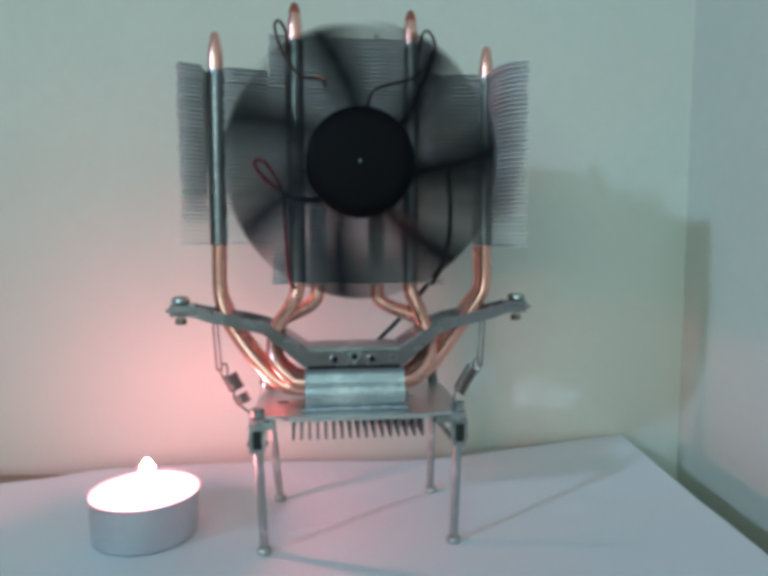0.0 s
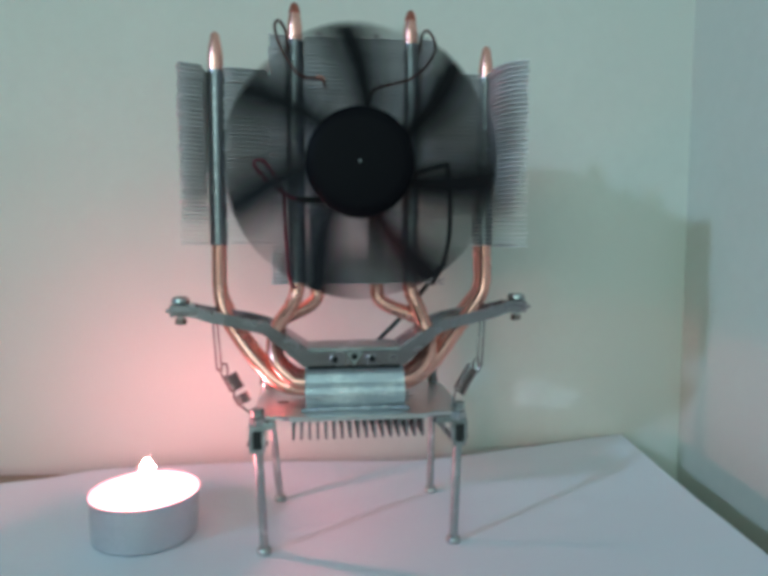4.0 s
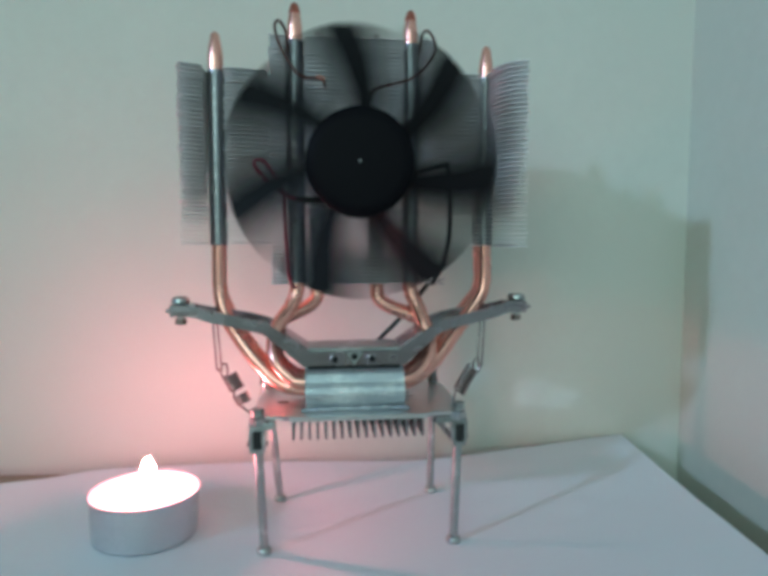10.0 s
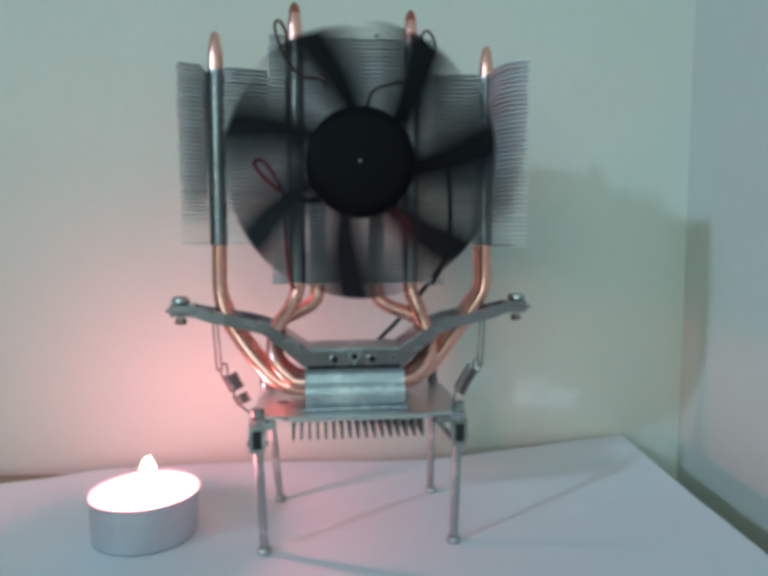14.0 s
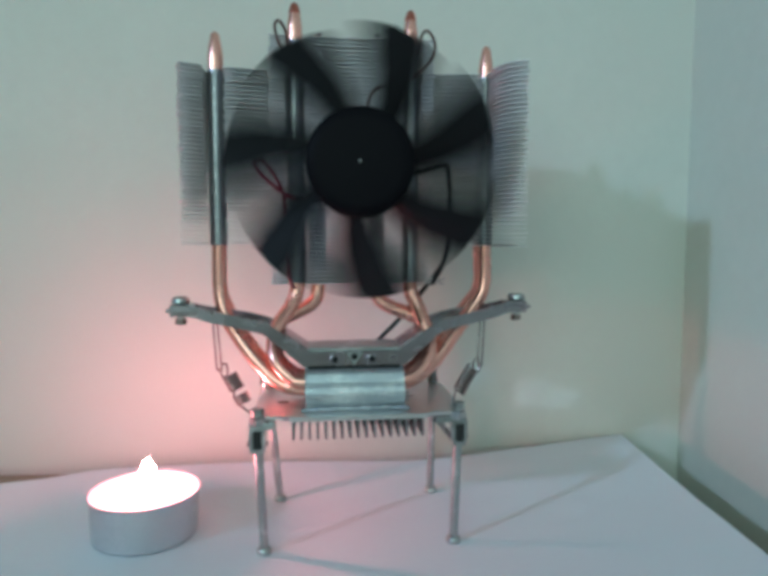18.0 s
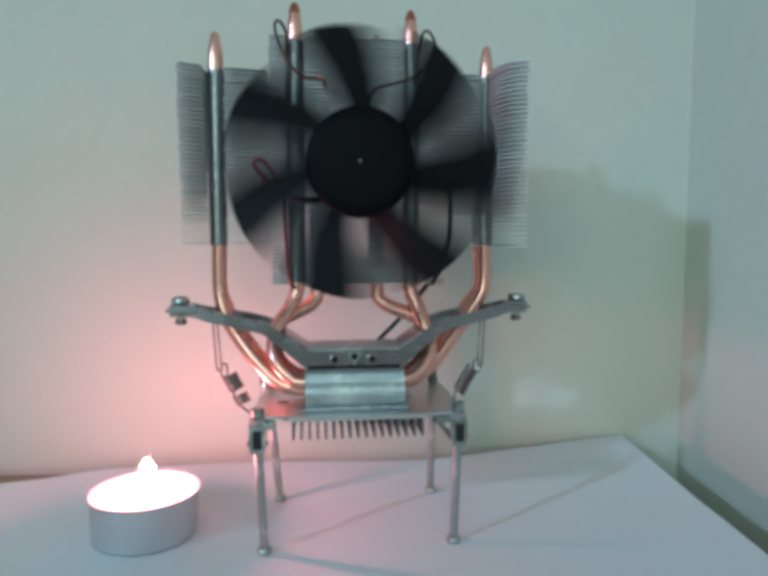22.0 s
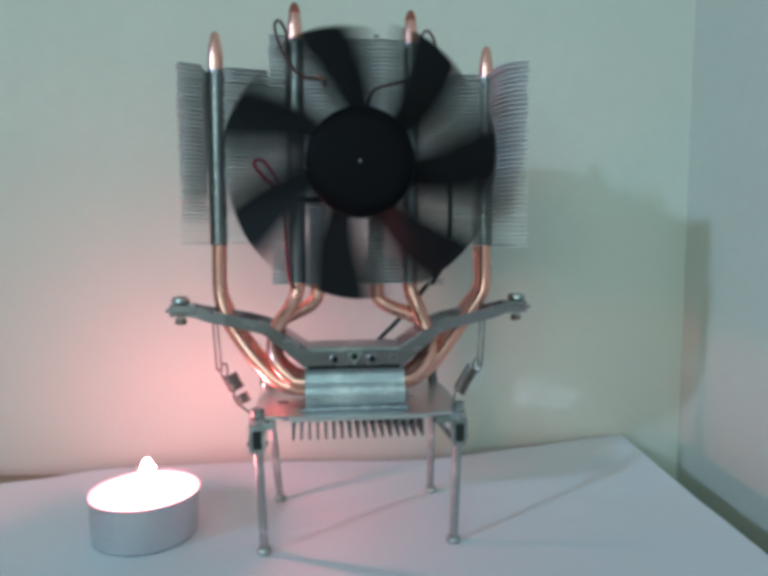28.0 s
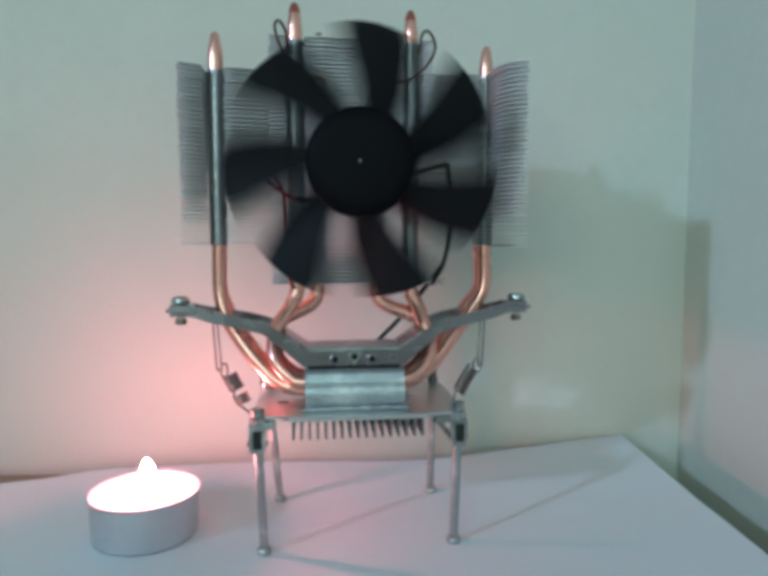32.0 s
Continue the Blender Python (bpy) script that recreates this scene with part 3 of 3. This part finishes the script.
def stand():
    """The base plate with its cooling comb and the four bolts that serve as legs."""
    plate_pts = [(-37, -17), (-33, -22.5), (-27, -22.8), (-25, -24.4), (22, -24.4), (24, -22.8), (31, -22.5), (36, -17), (36, 17), (31, 24.5), (-32, 24.5), (-37, 18)]
    plate = part("base_plate", prism([(x * MM, y * MM) for x, y in plate_pts], 46.1 * MM, 47.4 * MM, 0.2 * MM), ALU, DEVICE, "flat aluminium base plate with cut corners", smooth=False)
    part("scratch", box(-29.4 * MM, -25.6 * MM, -4.6 * MM, -3.4 * MM, 47.3 * MM, 47.55 * MM), MARK_AND_HOLE, plate, "short dark scratch")
    part("comb_back", box(-24.6 * MM, 22.4 * MM, -22.6 * MM, 20 * MM, 45.2 * MM, 46.05 * MM, 0.1 * MM), ALU, DEVICE, "aluminium back of the cooling comb", smooth=False)
    # comb fins: shade under the plate is put into their dark colour
    first = None
    for i in range(17):
        x = -23.6 + i * 2.79
        if first is None:
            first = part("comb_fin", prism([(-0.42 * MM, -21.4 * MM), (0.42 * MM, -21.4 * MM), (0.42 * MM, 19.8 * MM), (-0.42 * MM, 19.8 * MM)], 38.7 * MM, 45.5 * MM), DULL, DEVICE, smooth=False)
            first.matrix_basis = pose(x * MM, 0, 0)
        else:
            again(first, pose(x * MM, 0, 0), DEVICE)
    # front and rear legs: long bolts, heads down
    for fx, fy, tx, ty, top, r in ((-33.7, -22.4, -35.4, -22.4, 41.5, 1.5), (32.1, -21.6, 33.5, -21.6, 41.0, 1.5),
                                  (-30.5, 21.0, -34.9, 21.5, 52.0, 1.4), (32.1, 23.0, 32.9, 22.5, 52.0, 1.4)):
        leg = part("leg", tube([mm(fx, fy, 1.6), mm(fx + (tx - fx) * 0.5, fy + (ty - fy) * 0.5, top / 2), mm(tx, ty, top)], r * MM, 14, 2), STEEL, DEVICE, "zinc-plated bolt used as a leg")
        part("foot", lathe([(0, 0.05 * MM), (2.2 * MM, 0.1 * MM), (2.5 * MM, 0.7 * MM), (2.35 * MM, 1.7 * MM), (1.6 * MM, 2.5 * MM), (0, 3.0 * MM)], 18, at=mm(fx, fy, 0)), STEEL, leg, "rounded bolt head")
        if fy > 0:
            if tx < 0:
                # dome shape and bright colour stand in for the candle's glare here
                dome = [(0, 47.5), (2.7, 47.5), (3.4, 48.6), (3.5, 50.0), (3.0, 51.6), (1.9, 52.5), (0, 52.6)]
                part("nut", lathe([(r0 * MM, up * MM) for r0, up in dome], 20, at=mm(tx, ty, 0)), HIGHLIGHT_NUT, leg, "nut rounded and brightened for the candle's highlight")
            else:
                part("nut", hexagon(2.2 * MM, 47.5 * MM, 50.0 * MM, mm(tx, ty, 0), turn=0.3), DARK_STEEL, leg, "dark hexagon nut", smooth=False)
            part("bolt_end", lathe([(0, 49.8 * MM), (1.5 * MM, 49.8 * MM), (1.5 * MM, 55.2 * MM), (1.1 * MM, 55.7 * MM), (0, 55.8 * MM)], 14, at=mm(tx, ty, 0)), DULL, leg, "dull bolt end")
        else:
            part("clevis", clevis(tx, ty), STEEL, leg, "small steel clevis", smooth=False)
            part("clevis_insert", box((tx - 1.5) * MM, (tx + 1.5) * MM, (ty - 2.95) * MM, (ty + 1.0) * MM, 37.0 * MM, 43.2 * MM, 0.3 * MM), RUBBER, leg, "black insert in the clevis", smooth=False)
            part("nut", hexagon(2.9 * MM, 44.8 * MM, 47.2 * MM, mm(tx, ty, 0), turn=0.4), STEEL, leg, "hexagon nut", smooth=False)
            part("top_nut", hexagon(2.3 * MM, 47.4 * MM, 50.4 * MM, mm(tx, ty, 0), turn=0.1), STEEL, leg, "hexagon nut", smooth=False)
            s = -1 if tx < 0 else 1
            arm = bmesh.new()
            box((tx - s * 7.0 - 1.2) * MM, (tx - s * 1.0) * MM, (ty - 1.6) * MM, (ty + 1.8) * MM, 43.6 * MM, 45.5 * MM, 0.3 * MM, bm=arm)
            part("arm_plate", arm, STEEL, leg, smooth=False)
            wedge = bmesh.new()
            tri = [mm(tx - s * 9.4, ty - 1.0, 44.6), mm(tx - s * 6.6, ty - 1.0, 44.6), mm(tx - s * 4.4, ty - 1.0, 42.0), mm(tx - s * 2.6, ty - 1.0, 39.4), mm(tx - s * 2.6, ty - 1.0, 37.0), mm(tx - s * 4.4, ty - 1.0, 39.0), mm(tx - s * 6.8, ty - 1.0, 42.2)]
            fr = [wedge.verts.new(v) for v in tri]
            bk = [wedge.verts.new(v + mm(0, 1.4, 0)) for v in tri]
            wedge.faces.new(fr), wedge.faces.new(bk[::-1])
            n = len(tri)
            for k in range(n):
                wedge.faces.new((fr[k], bk[k], bk[(k + 1) % n], fr[(k + 1) % n]))
            bmesh.ops.recalc_face_normals(wedge, faces=wedge.faces)
            if s > 0:
                part("gusset", wedge, BRACKET, leg, "bent corner gusset", smooth=False)
            part("cross_pin", tube([mm(tx - s * 3.4, ty, 38.2), mm(tx, ty, 38.2), mm(tx + s * 3.4, ty, 38.2)], 0.8 * MM, 10, 0), DARK_STEEL, leg, "small cross pin")


def clevis(x, y):
    bm = bmesh.new()
    box((x - 2.7) * MM, (x - 1.4) * MM, (y - 2.6) * MM, (y + 2.6) * MM, 37.0 * MM, 44.2 * MM, 0.25 * MM, bm=bm)
    box((x + 1.4) * MM, (x + 2.7) * MM, (y - 2.6) * MM, (y + 2.6) * MM, 37.0 * MM, 44.2 * MM, 0.25 * MM, bm=bm)
    box((x - 2.7) * MM, (x + 2.7) * MM, (y - 2.6) * MM, (y + 2.6) * MM, 43.2 * MM, 44.7 * MM, 0.25 * MM, bm=bm)
    box((x - 2.4) * MM, (x + 2.4) * MM, (y - 2.2) * MM, (y + 2.2) * MM, 35.4 * MM, 37.2 * MM, 0.3 * MM, bm=bm)
    return bm


stand()


def springs():
    """Wire links and coil springs that pull the clamp down on to the legs."""
    # the left spring has the candle's tint in its colour, the right one not
    for top, low, a, b, gap, packed, step, wound, metal in (((-50.4, -9.8, 76.7), (-48.8, -14, 63.0), (-45.2, -15.4, 60.6), (-37.9, -21, 48.6), 0.62, 0.64, 0.11, 2.4, CANDLELIT_SPRING), ((44.8, -9.8, 76.9), (42.9, -14, 62.2), (40.0, -15.4, 61.0), (31.8, -20.4, 50.2), 2.0, 0.72, 0.0, 2.1, DARK_STEEL)):
        loop = bmesh.new()
        t, l = mm(*top), mm(*low)
        wide = mm(0.75, 0, 0)
        tube([t - wide, l - wide, l - mm(0, 0, 0.8), l + wide, t + wide, t + mm(0, 0, 1.0), t - wide], 0.34 * MM, 7, 4, bm=loop)
        hang = part("wire_link", loop, metal, DEVICE, "long bent wire link")
        p, q = mm(*a), mm(*b)
        ring = [l.lerp(p, 0.5) + Vector((1.5 * MM * math.cos(k * math.pi / 4) * 0.8, 0.5 * MM * math.sin(k * math.pi / 2), 2.6 * MM * math.sin(k * math.pi / 4))) for k in range(9)]
        part("hook_ring", tube(ring, 0.34 * MM, 7, 3), metal, hang, "oval wire hook")
        axis = (q - p).normalized()
        u = axis.orthogonal().normalized()
        v = axis.cross(u)
        turns, steps = 8, 12
        pts = []
        for k in range(turns * steps + 1):
            f = k / (turns * steps)
            along = f * packed + (step if f > gap else 0.0)
            ang = 2 * math.pi * k / steps
            pts.append(p + (q - p) * along + (u * math.cos(ang) + v * math.sin(ang)) * wound * MM)
        pts.append(q.copy())
        part("coil_spring", tube(pts, 0.36 * MM, 6, 0), metal, hang, "stretched steel coil spring")


springs()


# ---- the fan: the motor's back stays, the rotor turns ----
def fan_blade(bm, at):
    """One swept and twisted blade; its tip is led forward."""
    r0, r1 = 16.6, 43.2
    nr, na = 9, 8
    grid = []
    for i in range(nr + 1):
        s = i / nr
        r = r0 + (r1 - r0) * s
        mid = -13.0 * (1 - s) ** 1.25 + 0.8 * s
        half = 15.0 + 1.6 * s + 0.8 * math.sin(math.pi * s)
        rows = []
        for j in range(na + 1):
            f = 2 * j / na - 1
            lead = half * f
            if s > 0.86 and abs(f) > 0.7:
                lead *= 1 - 0.05 * (s - 0.86) / 0.14
            ang = radians(at + mid + lead)
            depth = -f * (5.6 - 1.6 * s) + 1.6 * f * f - 1.0
            rows.append(Vector((r * math.cos(ang) * MM, depth * MM, r * math.sin(ang) * MM)))
        grid.append(rows)
    lay = []
    for off in (-0.55 * MM, 0.55 * MM):
        lay.append([[bm.verts.new(p + Vector((0, off, 0))) for p in row] for row in grid])
    for i in range(nr):
        for j in range(na):
            a, b = lay[0], lay[1]
            bm.faces.new((a[i][j], a[i][j + 1], a[i + 1][j + 1], a[i + 1][j]))
            bm.faces.new((b[i][j], b[i + 1][j], b[i + 1][j + 1], b[i][j + 1]))
    edge = [(0, j) for j in range(na + 1)] + [(i, na) for i in range(1, nr + 1)] + [(nr, j) for j in range(na - 1, -1, -1)] + [(i, 0) for i in range(nr - 1, 0, -1)]
    for (i, j), (k, m) in zip(edge, edge[1:] + edge[:1]):
        bm.faces.new((lay[0][i][j], lay[1][i][j], lay[1][k][m], lay[0][k][m]))
    bmesh.ops.recalc_face_normals(bm, faces=bm.faces)
    return bm


HUB = (-1.1, -30.0, 131.0)
FAN_YAW = -5.0


def fan():
    hub = lathe([(0, -7.0 * MM), (0.9 * MM, -7.0 * MM), (1.0 * MM, -6.7 * MM), (13.0 * MM, -6.8 * MM), (16.0 * MM, -6.4 * MM), (17.0 * MM, -5.4 * MM), (17.2 * MM, -3.5 * MM), (17.3 * MM, 7.5 * MM), (16.2 * MM, 7.5 * MM), (16.0 * MM, -4.0 * MM), (0, -4.0 * MM)], 56, axis="Y")
    rotor = part("fan_rotor", hub, BLACK, DEVICE, "black plastic fan hub")
    rotor.matrix_basis = pose(*(c * MM for c in HUB), 0, 0, FAN_YAW)
    part("shaft_dot", lathe([(0, -7.2 * MM), (0.45 * MM, -7.15 * MM), (0.55 * MM, -7.0 * MM), (0.55 * MM, -6.6 * MM)], 14, axis="Y"), DULL, rotor, "dull end of the shaft")
    blade = part("blade", fan_blade(bmesh.new(), 0.0), BLADE, rotor, "swept smoky black blade")
    for k in range(1, 7):
        again(blade, pose(0, 0, 0, 0, -360.0 * k / 7, 0), rotor)
    motor = lathe([(0, 8.5 * MM), (13.5 * MM, 8.5 * MM), (14.2 * MM, 9.0 * MM), (14.2 * MM, 12.0 * MM), (12.0 * MM, 12.6 * MM), (0, 12.6 * MM)], 40, axis="Y")
    base = part("motor_base", motor, BLACK, DEVICE, "black motor base behind the hub")
    base.matrix_basis = pose(*(c * MM for c in HUB), 0, 0, FAN_YAW)
    return rotor


fan_rotor = fan()


def wire(name, points, r, mat, label):
    return part(name, tube([mm(*p) for p in points], r * MM, 8, 6), mat, DEVICE, label)


def wires():
    wire("holding_wire", [(-11.8, -15, 157.6), (-12.2, -16.5, 159.4), (-13.6, -16.5, 160.4), (-17.6, -16, 160.6), (-21.3, -16, 162.2), (-26.2, -13, 170.3), (-28.6, -9, 178.6), (-27.4, -6, 181.9), (-25.2, -2, 179.6), (-24.6, 1, 173)], 0.5, ENAMEL, "brown enamelled wire holding the motor")
    wire("holding_wire", [(1.0, -17.5, 146), (4.0, -17, 156.1), (10.6, -17, 158.9), (17.4, -16, 161.2), (23.4, -15, 166.6), (26.4, -12, 173.2), (25.0, -8, 179.2), (23.4, -3, 180.0), (22.6, 0, 174)], 0.5, ENAMEL, "brown enamelled wire holding the motor")
    wire("bare_wire_tip", [(-14.6, -16.9, 160.9), (-13.2, -17.0, 160.4), (-11.9, -16.9, 159.6)], 0.7, COPPER, "bright bare copper end of the wire")
    wire("motor_lead", [(-11, -17, 120.5), (-15.2, -17, 120.0), (-22.6, -17, 120.5), (-29.0, -17, 124.5), (-33.8, -17, 129.0), (-35.6, -17, 132.2), (-34.0, -17, 133.2), (-32.1, -17, 132.4), (-29.0, -16.5, 128.1), (-26.1, -16, 122.2), (-25.9, -16, 118.1)], 0.62, REDWIRE, "dark red motor lead in a loop")
    wire("lead_sleeve", [(-12, -17, 120.3), (-15.2, -17, 119.9), (-19.0, -17, 120.0), (-22.0, -17, 120.4)], 0.95, RUBBER, "black sleeve on the motor lead")
    wire("supply_lead", [(-25.9, -16, 121.0), (-25.7, -16, 117.0), (-25.4, -16, 108.2), (-25.0, -12, 98), (-24.6, -6, 92.0), (-23.6, -1, 89.4), (-22.6, 1, 89.0)], 0.6, REDWIRE, "red supply lead")
    wire("black_lead", [(12, -18, 128), (18.9, -18, 129.5), (28.2, -18, 132.0), (29.8, -18, 131.0), (31.1, -16, 121.7), (31.4, -14, 108.2), (29.6, -11.6, 97.7), (26.4, -8, 90.5)], 0.85, RUBBER, "black cable beside the fan")
    wire("black_lead", [(29.6, -11.6, 97.7), (26.6, 0, 90.2), (19.2, 12, 77.4), (9.9, 16, 66.8), (4, 17, 60)], 0.85, RUBBER, "black cable running down behind the pipes")
    for a, b in (((27.4, -9, 91.6), (31.0, -10, 92.6)), ((27.0, -9, 92.4), (30.2, -10, 90.4)), ((24.0, -8, 91.6), (28.6, -9, 90.8))):
        wire("wire_end", [a, tuple((p + q) / 2 for p, q in zip(a, b)), b], 0.3, STEEL, "twisted bare wire end")
    # small tie ends on the top fin
    for x in (-13.5, 7.0):
        part("tie_end", lathe([(0, 1.6 * MM), (0.9 * MM, 1.2 * MM), (1.2 * MM, 0)], 10, at=mm(x, -2, 178.1)), DARK_STEEL, DEVICE, "small dark tie end")


wires()


# ---- what moves ----
def fan_angles():
    """The rotor's turn at each thirtieth of a second: it slows down, and comes through known angles at whole seconds."""
    step = 360.0 / 7
    known = {0: 4, 1: -16, 2: -11, 3: 13, 6: 4, 7: 1, 8: 12, 9: -8, 10: -6, 11: 12, 12: 6, 13: 23, 14: 9, 17: -18, 18: 20, 19: -21,
             20: 10, 21: 15, 22: -2, 23: -4, 24: 20, 25: 14, 28: 3, 29: -4, 30: 12, 31: 10, 32: -21}

    def travel(t):
        # about 4.6 turns a second at first, 2 at the end
        return ((((0.0001067 * t - 0.010077) * t + 0.3723) * t - 20.4639) * t + 1656.46) * t - 1.3

    keys, shift = [], 0.0
    for t, a in sorted(known.items()):
        guess = travel(t) + shift
        near = a + step * round((guess - a) / step)
        shift += near - guess
        keys.append((t, shift))
    rows = []
    for i in range(961):
        t = i / 30.0
        for (t0, s0), (t1, s1) in zip(keys, keys[1:]):
            if t0 <= t <= t1:
                f = (t - t0) / (t1 - t0)
                f = f * f * (3 - 2 * f)
                rows.append((t, travel(t) + s0 + (s1 - s0) * f))
                break
    return rows


def motions():
    walk(fan_rotor, [(t, pose(*(c * MM for c in HUB), 0, -a, FAN_YAW)) for t, a in fan_angles()])
    rng = random.Random(11)
    rows = []
    for i in range(65):
        t = i * 0.5
        rows.append((t, pose(FLAME_AT[0] + rng.uniform(-0.00008, 0.00008), FLAME_AT[1], FLAME_AT[2] + rng.uniform(-0.0002, 0.0002), rng.uniform(-1.5, 1.5), rng.uniform(-2.0, 2.0), 0)))
    walk(candle_flame, rows)


motions()
